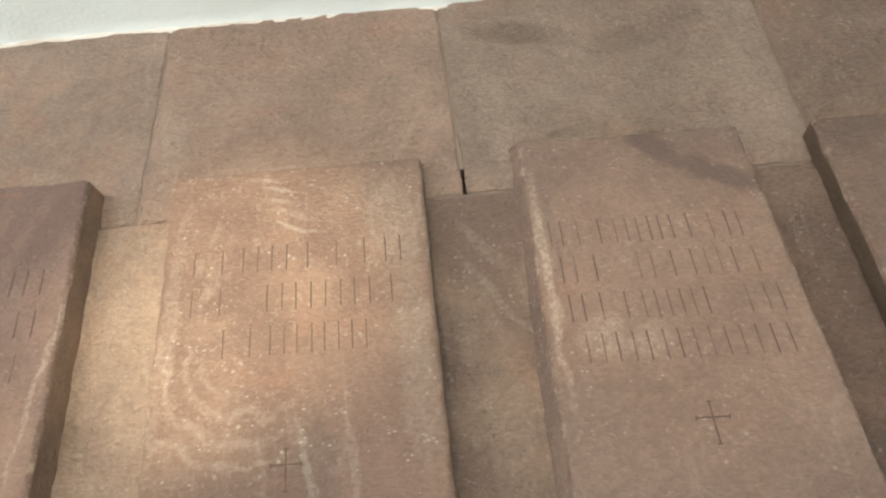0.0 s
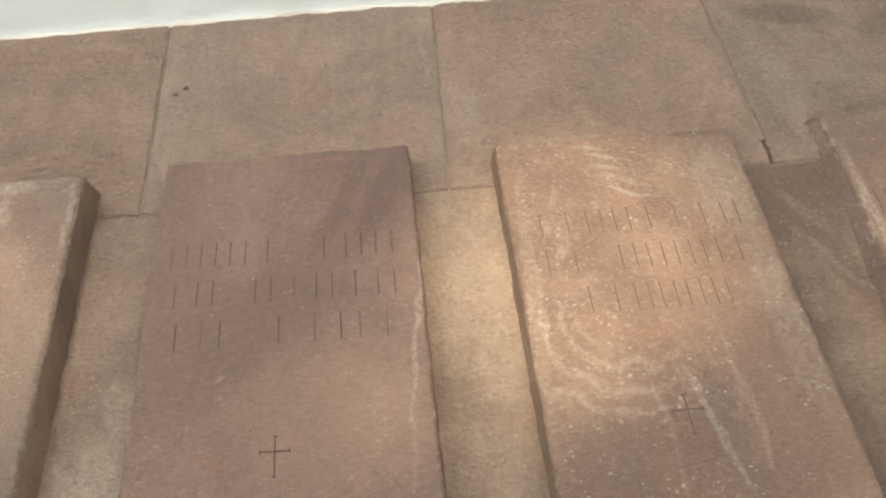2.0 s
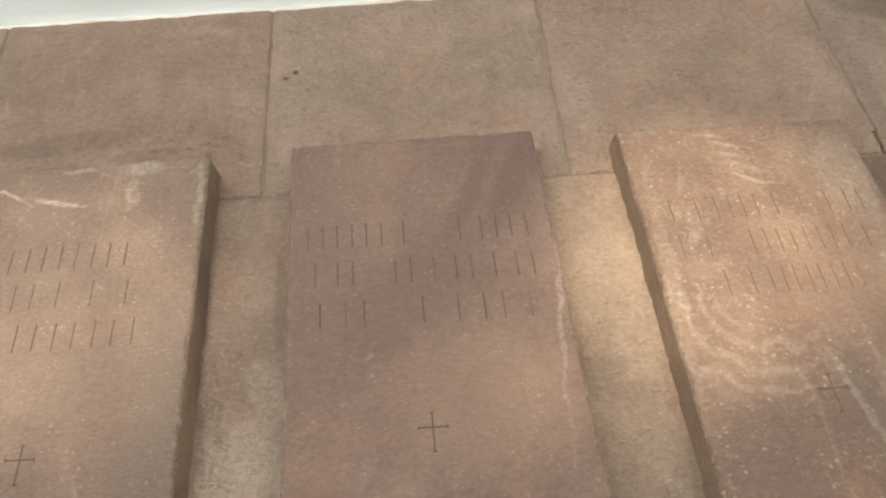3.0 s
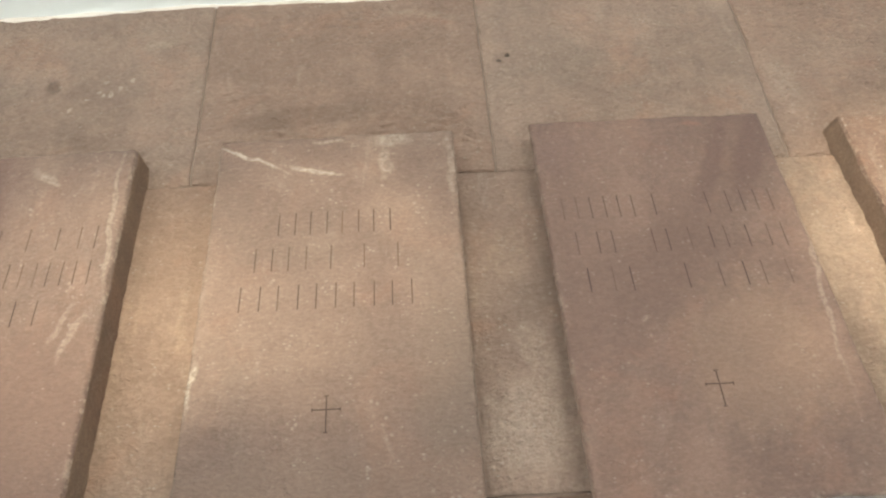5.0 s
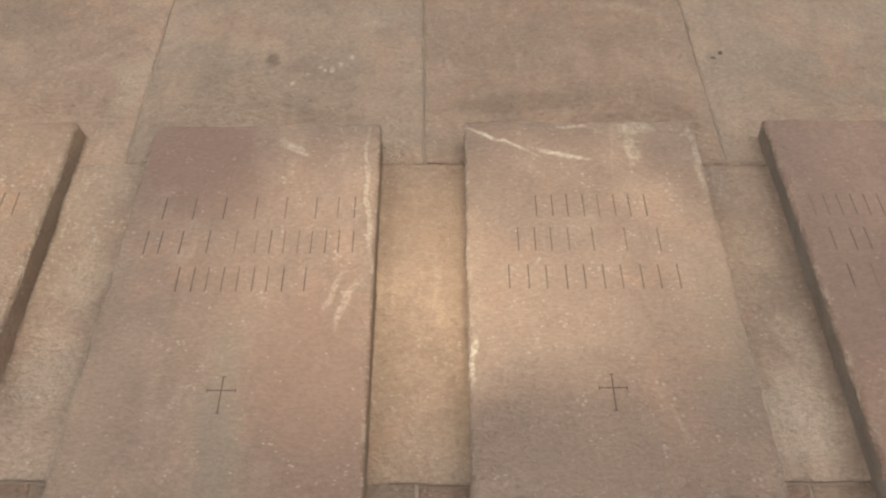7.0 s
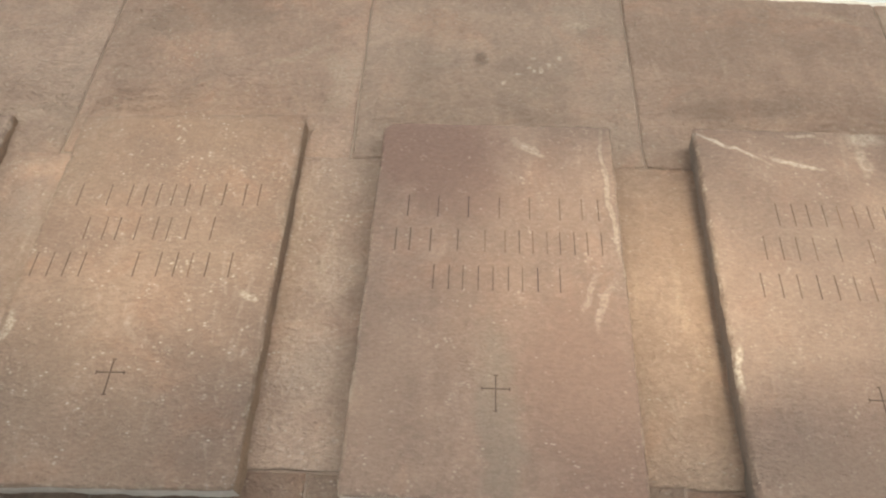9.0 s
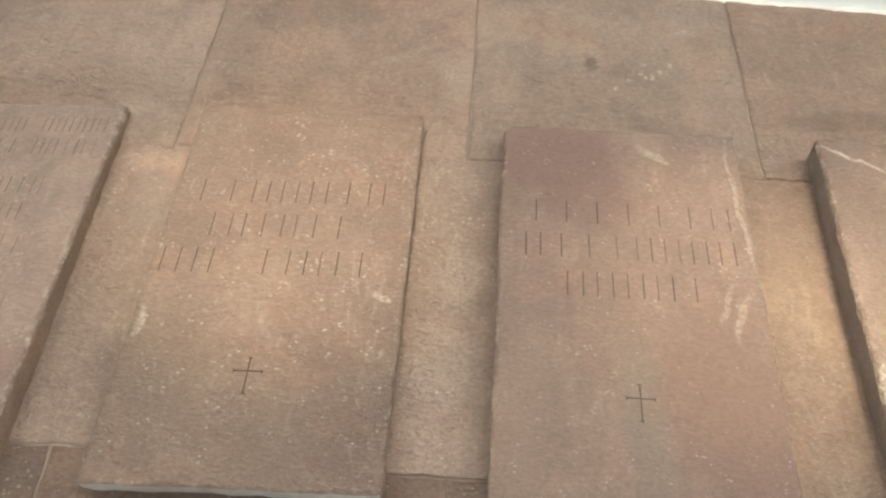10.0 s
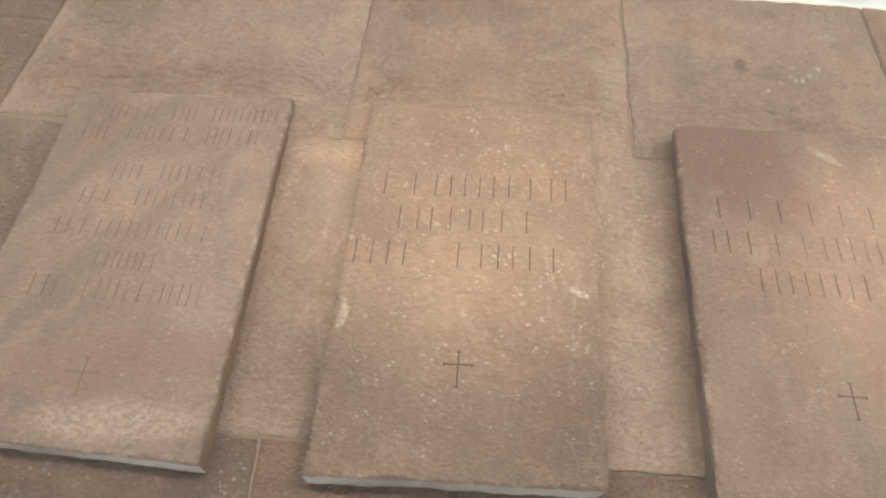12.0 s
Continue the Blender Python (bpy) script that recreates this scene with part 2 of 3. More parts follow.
WHITE = plaster("white_limewash", (0.86, 0.90, 0.89), (0.82, 0.85, 0.83))
SMEAR = plaster("smeared_limewash", (0.72, 0.68, 0.62), (0.50, 0.42, 0.35), 0.01)
MORTAR = plaster("grey_mortar", (0.235, 0.178, 0.142), (0.18, 0.136, 0.108), 0.008)
CEILING = plaster("ceiling_limewash", (0.8, 0.79, 0.77), (0.72, 0.71, 0.69))
FLAG = [
    stone("flagstone_buff", (0.42, 0.298, 0.215), (0.31, 0.218, 0.162), (0.58, 0.47, 0.37), 35, 0.35, 6, 0.45, 0.66, 1.15, hewn=1.2),
    stone("flagstone_rose", (0.42, 0.288, 0.206), (0.31, 0.208, 0.153), (0.58, 0.46, 0.36), -55, 0.35, 6, 0.4, 0.66, 1.15, hewn=1.2),
    stone("flagstone_grey", (0.42, 0.308, 0.226), (0.31, 0.225, 0.17), (0.58, 0.48, 0.385), 70, 0.3, 6, 0.5, 0.64, 1.1, hewn=1.1),
]
SIDE = stone("sawn_edge", (0.42, 0.29, 0.19), (0.30, 0.205, 0.14), (0.44, 0.34, 0.26), 0, 0.4, 9, 0.2, 0.75, 0.8)
SIDE_GREY = stone("mortared_edge", (0.42, 0.345, 0.28), (0.31, 0.25, 0.205), (0.44, 0.38, 0.32), 0, 0.4, 9, 0.3, 0.75, 0.9)
# mortared foot faces, their colour raised to stand for daylight on them
END = stone("daylit_foot_edge", (0.78, 0.71, 0.62), (0.54, 0.47, 0.40), (0.74, 0.68, 0.60), 90, 0.3, 8, 0.7, 0.7, 1.0)


# ---- mesh helpers ----
def part(name, bm, material, parent=None, label="", smooth=True):
    """Links a bmesh as one mesh object under a thing or a part."""
    mesh = bpy.data.meshes.new(name)
    bmesh.ops.recalc_face_normals(bm, faces=bm.faces)
    bm.to_mesh(mesh)
    bm.free()
    mesh.materials.append(material)
    if smooth:
        mesh.shade_smooth()
    ob = new(name, mesh)
    ob.parent = parent
    if label:
        tagged(ob, label)
    return ob


def box(bm, x0, x1, y0, y1, z0, z1):
    m = Matrix.Translation(((x0 + x1) / 2, (y0 + y1) / 2, (z0 + z1) / 2)) @ Matrix.Diagonal((x1 - x0, y1 - y0, z1 - z0, 1))
    bmesh.ops.create_cube(bm, size=1, matrix=m)


def cloud(x, y, z, size, octaves=3):
    return noise.fractal(Vector((x / size, y / size, z)), 1.0, 2.1, octaves)


def stops(lo, hi, step, extra=()):
    """Lines of a grid: even steps, finer at both rims, and the extra ones."""
    n = max(2, round((hi - lo) / step))
    lines = [lo + (hi - lo) * i / n for i in range(n + 1)]
    lines += [lo + d for d in (0.003, 0.008)] + [hi - d for d in (0.003, 0.008)]
    keep = sorted(extra)
    lines = [v for v in lines if all(abs(v - e) > 0.0025 for e in keep)]
    return sorted(lines + keep)


def bulge(d, size):
    """Drop of a worn edge at the distance d from the rim."""
    return 0.0 if d >= size else size * (1 - math.sqrt(max(0.0, 1 - (1 - d / size) ** 2)))


# ---- tombstones ----
def tombstone(name, corners, heights, material, rows, cross, label, seed, cut=0.0026, wear=0.007, rounds=(0.006, 0.006, 0.006, 0.006), faint=False, under=0.0, west=None):
    """A raised slab with carved grooves.
    corners: head-left, head-right, foot-left, foot-right (x, y). heights: of the top at these corners.
    rows: (foot line, cap height, from, to, word lengths); cross: (x, y) as shares and metres."""
    (ax, ay), (bx, by), (cx, cy), (dx, dy) = corners
    ox, oy = (ax + bx + cx + dx) / 4, (ay + by + cy + dy) / 4
    wide, long = ((bx - ax) + (dx - cx)) / 2, ((ay - cy) + (by - dy)) / 2
    thing = new(name)
    thing.location = (ox, oy, 0)
    tagged(thing, label, "tombstone", "row of tombstones")
    rnd = random.Random(seed)

    # grooves: (x0, x1, y0, y1, along x?, owner)
    def v_of(y):
        return (y - cy) / (ay - cy) * long

    grooves = []
    for k, (base, cap, f0, f1, words) in enumerate(rows):
        letters = sum(words) + 0.9 * (len(words) - 1)
        pitch = (f1 - f0) * wide / letters
        x = f0 * wide
        for count in words:
            for i in range(count):
                middle = x + pitch * 0.5
                wide_one = rnd.random() < 0.6
                offs = (-0.27, 0.25) if wide_one else (0.0,)
                for o in offs:
                    mid = round((middle + pitch * o) / 0.0017) * 0.0017
                    grooves.append((mid - 0.0017, mid + 0.0017, v_of(base), v_of(base + cap), False, len(grooves)))
                x += pitch
            x += pitch * 0.9
    bit = 0.0017
    kx, ky = round(cross[0] * wide / bit) * bit, v_of(cross[1])
    grooves.append((kx - bit, kx + bit, ky - 0.052, ky + 0.031, False, "cross"))
    grooves.append((kx - 18 * bit, kx + 18 * bit, ky - bit, ky + bit, True, "cross"))
    for v in (ky - 0.0535, ky + 0.0325):
        grooves.append((kx - 3 * bit, kx + 3 * bit, v - 0.0015, v + 0.0015, True, "cross"))
    for u in (kx - 19 * bit, kx + 19 * bit):
        grooves.append((u - bit, u + bit, ky - 0.0045, ky + 0.0045, False, "cross"))

    ex, ey = set(), set()
    for x0, x1, y0, y1, lying, owner in grooves:
        ex.update((x0, x1)), ey.update((y0, y1))
        if lying:
            ey.add((y0 + y1) / 2)
        else:
            ex.add((x0 + x1) / 2)

    def tidy(lines, lo, hi):
        kept = []
        for v in sorted(lines):
            if lo + 0.01 < v < hi - 0.01 and (not kept or v - kept[-1] > 0.0006):
                kept.append(v)
        return kept

    us = stops(0, wide, 0.012, tidy(ex, 0, wide))
    vs = stops(0, long, 0.012, tidy(ey, 0, long))
    hl, hr, fl, fr = heights

    def groove_at(u, v):
        for x0, x1, y0, y1, lying, owner in grooves:
            if x0 - 1e-6 <= u <= x1 + 1e-6 and y0 - 1e-6 <= v <= y1 + 1e-6:
                yield x0, x1, y0, y1, lying, owner

    def spot_of(u, v):
        for right, head, size in ((0, 1, rounds[0]), (1, 1, rounds[1]), (0, 0, rounds[2]), (1, 0, rounds[3])):
            du = u - (wide - size) if right else size - u
            dv = v - (long - size) if head else size - v
            if du > 0 and dv > 0:
                k = max(du, dv) / math.hypot(du, dv)
                u += (k - 1) * du * (1 if right else -1)
                v += (k - 1) * dv * (1 if head else -1)
        s, r = u / wide, v / long
        x = (cx * (1 - s) + dx * s) * (1 - r) + (ax * (1 - s) + bx * s) * r
        y = (cy * (1 - s) + dy * s) * (1 - r) + (ay * (1 - s) + by * s) * r
        z = (fl * (1 - s) + fr * s) * (1 - r) + (hl * (1 - s) + hr * s) * r
        return x, y, z

    # which columns of the grid any groove touches, to look up quickly
    bycol = [[g for g in grooves if g[0] - 1e-6 <= u <= g[1] + 1e-6] for u in us]
    verts, worn = [], []
    for j, v in enumerate(vs):
        for i, u in enumerate(us):
            x, y, z = spot_of(u, v)
            rim = min(u, wide - u, v, long - v)
            chip = max(0.0, cloud(x, y, seed * 3.1, 0.05, 3)) ** 2 * 0.016 + 0.55 * wear
            z += 0.0022 * cloud(x, y, seed, 0.16) + 0.0007 * cloud(x, y, seed + 5, 0.03)
            z -= bulge(rim, wear + chip) * (1.0 if rim > 0 else 1.1)
            worn.append(max(0.0, 1 - rim / (0.008 + chip)))
            for x0, x1, y0, y1, lying, owner in bycol[i]:
                if y0 - 1e-6 <= v <= y1 + 1e-6:
                    half = (y1 - y0) / 2 if lying else (x1 - x0) / 2
                    off = abs(v - (y0 + y1) / 2) if lying else abs(u - (x0 + x1) / 2)
                    z -= (0.0036 if owner == "cross" and not faint else cut) * max(0.0, 1 - off / half)
                    break
            wob = 0.0026 * cloud(x, y, seed + 9, 0.07, 4) if rim < 0.009 else 0.0
            verts.append((x - ox + (wob if u < 0.01 else -wob if u > wide - 0.01 else 0), y - oy + (wob if v < 0.01 else -wob if v > long - 0.01 else 0), z))
    nu, nv = len(us), len(vs)
    faces = {"top": []}
    for j in range(nv - 1):
        for i in range(nu - 1):
            u, v = (us[i] + us[i + 1]) / 2, (vs[j] + vs[j + 1]) / 2
            owner = "top"
            if us[i + 1] - us[i] < 0.005 or vs[j + 1] - vs[j] < 0.005:
                for g in groove_at(u, v):
                    owner = g[5]
                    break
            faces.setdefault(owner, []).append((j * nu + i, j * nu + i + 1, (j + 1) * nu + i + 1, (j + 1) * nu + i))

    def mesh_of(label_name, quads, mat, tag=""):
        used = sorted({i for q in quads for i in q})
        at = {v: k for k, v in enumerate(used)}
        mesh = bpy.data.meshes.new(label_name)
        mesh.from_pydata([verts[i] for i in used], [], [[at[i] for i in q] for q in quads])
        mesh.materials.append(mat)
        mesh.shade_smooth()
        mesh.attributes.new("wear", "FLOAT", "POINT").data.foreach_set("value", [worn[i] for i in used])
        ob = new(label_name, mesh)
        ob.parent = thing
        if tag:
            tagged(ob, tag)
        return ob

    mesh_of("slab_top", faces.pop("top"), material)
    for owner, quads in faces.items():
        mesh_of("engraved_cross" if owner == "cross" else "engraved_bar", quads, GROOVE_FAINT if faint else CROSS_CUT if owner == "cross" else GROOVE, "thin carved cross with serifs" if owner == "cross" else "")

    # the four upright sides, each with its own broken face
    rims = {
        "side_face": [[(j * nu) for j in range(nv)], [(j * nu + nu - 1) for j in range(nv)]],
        "foot_face": [[i for i in range(nu)]],
        "head_face": [[(nv - 1) * nu + i for i in range(nu)]],
    }
    for kind, loops in rims.items():
        for which, loop in enumerate(loops):
            bm = bmesh.new()
            below = []
            for level, share in enumerate((0.0, 0.3, 0.65, 1.0)):
                line = []
                for i in loop:
                    x, y, z = verts[i]
                    push = 0.0035 * cloud(x + ox + y, z + level * 0.3, seed + 20, 0.05) * (level > 0)
                    px = push if abs(x) > wide * 0.42 and kind == "side_face" else 0
                    py = push if kind != "side_face" else 0
                    if kind == "side_face" and which == 0:
                        px += under * share
                    elif kind != "side_face":
                        px += under * share * max(0.0, 1 - us[i % nu] / wide * 1.2) ** 3
                    line.append(bm.verts.new((x + px, y + py, z * (1 - share) - 0.012 * share)))
                below.append(line)
            for a, b in zip(below, below[1:]):
                for i in range(len(a) - 1):
                    bm.faces.new((a[i], a[i + 1], b[i + 1], b[i]))
            part(kind, bm, END if kind == "foot_face" else (west or SIDE_GREY) if kind == "side_face" and which == 0 else SIDE, thing, "mortared foot edge, coloured pale as if daylit" if kind == "foot_face" else "")
    return thing


# cut stone: its dark colour holds both dirt and the shade inside the grooves
CROSS_CUT = stone("shaded_deep_groove", (0.16, 0.112, 0.086), (0.11, 0.077, 0.06), (0.14, 0.1, 0.08), 0, 0.3, 6, 0.0, 0.9, 0.3)
GROOVE = stone("shaded_dirty_groove", (0.20, 0.14, 0.105), (0.13, 0.09, 0.07), (0.2, 0.15, 0.12), 0, 0.3, 6, 0.1, 0.85, 0.4)

PALE = (0.56, 0.47, 0.38)
DARK = (0.165, 0.113, 0.094)
WARM = stone("slab_warm", (0.475, 0.322, 0.226), (0.345, 0.225, 0.165), (0.64, 0.52, 0.40), 28, 0.4, 4, 0.75, 0.58, 1.0, curls=0.35, rings=(-0.09, 0.03, 0.13, 0.27), stains=[
    (0.22, -0.22, 0.11, 0.30, 8, 0.55, (0.32, 0.205, 0.16)), (0.07, -0.28, 0.05, 0.20, 12, 0.6, (0.24, 0.17, 0.14)), (-0.16, -0.36, 0.18, 0.14, 0, 0.45, (0.27, 0.185, 0.145)),
    *[(-0.11 + 0.024 * n + 0.02 * (n % 2), 0.49 - 0.036 * n, 0.060, 0.008, -14, 0.7, PALE) for n in range(5)],
    (0.05, -0.27, 0.010, 0.17, 18, 0.6, PALE), (0.14, -0.26, 0.010, 0.15, 6, 0.42, PALE),
    (0.23, 0.34, 0.09, 0.17, 10, 0.45, PALE), (0.28, -0.05, 0.05, 0.25, 4, 0.4, PALE), (-0.30, 0.1, 0.02, 0.4, 0, 0.35, PALE)])
BROWN = stone("slab_brown", (0.275, 0.190, 0.139), (0.23, 0.157, 0.117), PALE, -40, 0.35, 3, 0.25, 0.54, 0.5, [
    (0.035, 0.50, 0.10, 0.038, -44, 1.0, (0.125, 0.085, 0.07)), (0.17, 0.39, 0.15, 0.038, -30, 1.0, (0.125, 0.085, 0.07)),
    (-0.16, -0.01, 0.06, 0.06, 20, 0.3, PALE), (-0.07, -0.03, 0.05, 0.04, 20, 0.25, PALE), (-0.265, 0.15, 0.014, 0.32, 2, 0.5, PALE), (-0.24, 0.30, 0.012, 0.16, 4, 0.5, DARK)], 0.2)
PURPLE = stone("slab_purple", (0.32, 0.215, 0.16), (0.25, 0.167, 0.13), PALE, -32, 0.35, 3, 0.22, 0.56, 0.7, [
    (0.27, 0.42, 0.06, 0.22, -26, 0.9, (0.18, 0.115, 0.096)), (0.12, 0.33, 0.03, 0.24, -26, 0.8, (0.18, 0.115, 0.096)), (-0.10, 0.04, 0.34, 0.13, 42, 0.8, (0.20, 0.132, 0.108)),
    (-0.27, 0.06, 0.12, 0.36, -8, 0.6, (0.21, 0.14, 0.114)), (-0.29, 0.42, 0.07, 0.10, 0, 0.4, (0.22, 0.145, 0.125)), (0.12, -0.20, 0.22, 0.22, -15, 0.4, (0.37, 0.25, 0.178)),
    (0.11, 0.503, 0.040, 0.010, -15, 0.3, (0.36, 0.18, 0.13)), (-0.13, -0.10, 0.016, 0.010, 25, 0.45, PALE), (0.320, 0.0, 0.008, 0.34, -4, 0.42, PALE)], 0.3)
GREY = stone("slab_grey", (0.385, 0.28, 0.21), (0.305, 0.218, 0.168), PALE, 12, 0.3, 4, 0.35, 0.58, 0.9, [
    (-0.255, 0.462, 0.13, 0.007, -28, 0.85, (0.68, 0.60, 0.51)), (-0.06, 0.40, 0.08, 0.008, -14, 0.8, (0.64, 0.56, 0.47)), (-0.02, 0.50, 0.06, 0.007, -8, 0.6, (0.6, 0.52, 0.43)), (0.15, 0.50, 0.06, 0.030, 0, 0.7, (0.58, 0.50, 0.41)), (0.14, 0.42, 0.02, 0.06, 0, 0.55, PALE),
    (0.318, 0.40, 0.010, 0.14, 0, 0.5, PALE), (0.28, -0.22, 0.09, 0.26, -6, 0.55, (0.25, 0.187, 0.148)), (-0.05, -0.45, 0.3, 0.10, 0, 0.35, (0.28, 0.20, 0.155)), (-0.335, -0.20, 0.010, 0.06, 0, 0.9, (0.66, 0.58, 0.48))], 0.6)
BANDED = stone("slab_banded", (0.35, 0.248, 0.182), (0.262, 0.186, 0.142), PALE, 4, 0.55, 5, 0.3, 0.56, 0.7, [
    (-0.18, 0.43, 0.24, 0.20, 8, 0.95, (0.20, 0.128, 0.104)), (-0.10, 0.30, 0.15, 0.13, -25, 0.7, (0.21, 0.135, 0.108)), (0.22, -0.32, 0.20, 0.36, 8, 0.85, (0.205, 0.135, 0.108)), (0.00, -0.36, 0.06, 0.28, 4, 0.75, (0.22, 0.172, 0.137)), (-0.10, -0.12, 0.03, 0.26, -10, 0.5, (0.23, 0.16, 0.125)),
    (-0.28, -0.28, 0.08, 0.32, -6, 0.45, (0.27, 0.192, 0.15)), (0.10, 0.43, 0.06, 0.016, -34, 0.65, PALE), (0.310, 0.28, 0.008, 0.26, 2, 0.4, (0.62, 0.54, 0.44)), (0.27, -0.05, 0.012, 0.09, -24, 0.4, PALE), (0.24, -0.02, 0.010, 0.07, -24, 0.35, PALE)], 0.3)
BUFF = stone("slab_buff", (0.405, 0.29, 0.213), (0.325, 0.232, 0.175), PALE, 55, 0.3, 4, 0.7, 0.58, 1.1, [
    (-0.22, -0.28, 0.12, 0.25, -10, 0.45, (0.27, 0.195, 0.152)), (0.02, -0.40, 0.10, 0.12, 0, 0.35, (0.28, 0.2, 0.155)), (0.05, 0.47, 0.3, 0.07, 0, 0.4, (0.31, 0.215, 0.163)), (0.26, -0.05, 0.03, 0.012, -30, 0.8, (0.64, 0.56, 0.47)), (-0.30, -0.16, 0.012, 0.05, 0, 0.7, (0.64, 0.56, 0.47))], 0.9)
FADED = stone("slab_faded", (0.315, 0.233, 0.18), (0.25, 0.181, 0.142), PALE, -30, 0.5, 5, 0.2, 0.58, 0.6, [
    (-0.27, 0.1, 0.05, 0.5, 0, 0.5, (0.22, 0.165, 0.132)), (-0.12, 0.3, 0.04, 0.35, -32, 0.8, (0.18, 0.138, 0.11)), (0.05, 0.1, 0.03, 0.4, -32, 0.75, (0.185, 0.14, 0.112)),
    (-0.15, -0.15, 0.035, 0.3, -30, 0.75, (0.18, 0.138, 0.11)), (-0.02, -0.10, 0.02, 0.3, -30, 0.6, (0.19, 0.145, 0.115)), (0.05, -0.30, 0.3, 0.09, 8, 0.6, (0.235, 0.15, 0.12)), (0.10, -0.44, 0.22, 0.05, 4, 0.6, (0.46, 0.37, 0.29))], 0.2)

# brown slab stone with the missing spotlight put in as a darker colour
BROWN_UNLIT = stone("slab_brown_unlit", (0.225, 0.155, 0.112), (0.17, 0.117, 0.088), PALE, -40, 0.45, 3, 0.2, 0.56, 0.6)
SIDE_ROSE = stone("splayed_edge", (0.40, 0.285, 0.215), (0.29, 0.205, 0.16), (0.52, 0.42, 0.34), 90, 0.4, 9, 0.5, 0.7, 0.9)
SIDE_DARK = stone("umber_edge", (0.21, 0.14, 0.09), (0.14, 0.095, 0.065), (0.3, 0.22, 0.16), 0, 0.4, 9, 0.15, 0.75, 0.8)
# worn shallow cuts: dirt and groove shade in the colour, but lighter
GROOVE_FAINT = stone("shaded_worn_groove", (0.25, 0.175, 0.13), (0.18, 0.125, 0.095), (0.3, 0.23, 0.18), 0, 0.3, 6, 0.1, 0.85, 0.4)
ROW = (0.472, 0.366, 0.256)
CAP = 0.07
tombstone("tombstone", ((0.208, 0.844), (0.761, 0.814), (0.236, -0.25), (0.825, -0.25)), (0.035, 0.05, 0.085, 0.085), BROWN,
          [(0.515, CAP, 0.06, 0.875, (9,)), (0.416, CAP, 0.08, 0.915, (2, 5)), (0.316, CAP, 0.09, 0.925, (6, 2)), (0.217, CAP, 0.12, 0.91, (7,))],
          (0.52, 0.087), "smooth brown stone tombstone with a dark vein, set on the floor", 1, under=-0.036, west=SIDE_ROSE)
tombstone("tombstone", ((-0.693, 0.80), (-0.047, 0.82), (-0.635, -0.25), (0.016, -0.25)), (0.085, 0.045, 0.09, 0.09), WARM,
          [(0.497, CAP, 0.07, 0.92, (8,)), (0.39, CAP, 0.07, 0.905, (2, 5)), (0.283, CAP, 0.2, 0.78, (6,))],
          (0.48, 0.042), "warm veined stone tombstone with pale flecks, brightly spotlit", 2, faint=True, under=-0.014, west=SIDE)
tombstone("tombstone", ((-1.60, 0.824), (-0.927, 0.821), (-1.573, -0.25), (-0.868, -0.25)), (0.09, 0.09, 0.10, 0.10), PURPLE,
          [(0.485, CAP, 0.05, 0.93, (4, 3)), (0.375, CAP, 0.05, 0.93, (2, 5)), (0.266, CAP, 0.06, 0.93, (2, 4))],
          (0.485, 0.014), "purplish brown stone tombstone with slanting darker bands", 3, under=0.022)
tombstone("tombstone", ((-2.488, 0.798), (-1.822, 0.799), (-2.502, -0.25), (-1.807, -0.25)), (0.105, 0.105, 0.105, 0.105), GREY,
          [(ROW[0], CAP, 0.25, 0.75, (4,)), (ROW[1], CAP, 0.17, 0.81, (5,)), (ROW[2], CAP, 0.125, 0.83, (5,))],
          (0.49, 0.0), "greyish stone tombstone with a pale scratched head corner", 4, under=0.026)
tombstone("tombstone", ((-3.382, 0.80), (-2.727, 0.789), (-3.416, -0.25), (-2.734, -0.25)), (0.075, 0.105, 0.105, 0.105), BANDED,
          [(ROW[0], CAP, 0.08, 0.94, (7,)), (ROW[1], CAP, 0.08, 0.94, (8,)), (ROW[2], CAP, 0.235, 0.80, (5,))],
          (0.50, 0.0), "banded brown stone tombstone with a dark patch at its head", 5, under=0.02, rounds=(0.035, 0.012, 0.01, 0.01))
tombstone("tombstone", ((-4.25, 0.787), (-3.613, 0.822), (-4.287, -0.25), (-3.641, -0.241)), (0.068, 0.07, 0.085, 0.085), BUFF,
          [(0.47, CAP, 0.06, 0.90, (7,)), (0.365, CAP, 0.145, 0.76, (6,)), (0.258, CAP, 0.015, 0.88, (2, 4))],
          (0.475, 0.007), "buff rough-grained stone tombstone, spotlit in its middle", 6, rounds=(0.01, 0.02, 0.01, 0.01))
tombstone("tombstone", ((-5.069, 0.754), (-4.477, 0.802), (-5.10, -0.215), (-4.50, -0.245)), (0.05, 0.045, 0.075, 0.08), FADED,
          [(0.655, 0.05, 0.15, 0.96, (4, 2, 5)), (0.58, 0.05, 0.1, 0.96, (2, 5, 5)), (0.455, 0.05, 0.3, 0.79, (2, 4)), (0.375, 0.05, 0.21, 0.75, (2, 4)),
           (0.28, 0.05, 0.16, 0.82, (8,)), (0.195, 0.05, 0.36, 0.64, (5,)), (0.115, 0.055, 0.15, 0.85, (2, 7))],
          (0.505, -0.055), "faded stone tombstone with many worn shallow lines", 7, cut=0.0012, faint=True)
tombstone("tombstone", ((0.932, 0.797), (1.58, 0.79), (0.98, -0.25), (1.65, -0.25)), (0.07, 0.07, 0.09, 0.09), BROWN_UNLIT,
          [(ROW[0], CAP, 0.1, 0.9, (7,))], (0.5, 0.0), "dark brown stone tombstone, coloured darker as unlit, with a sharp raised corner", 8, west=SIDE_DARK)


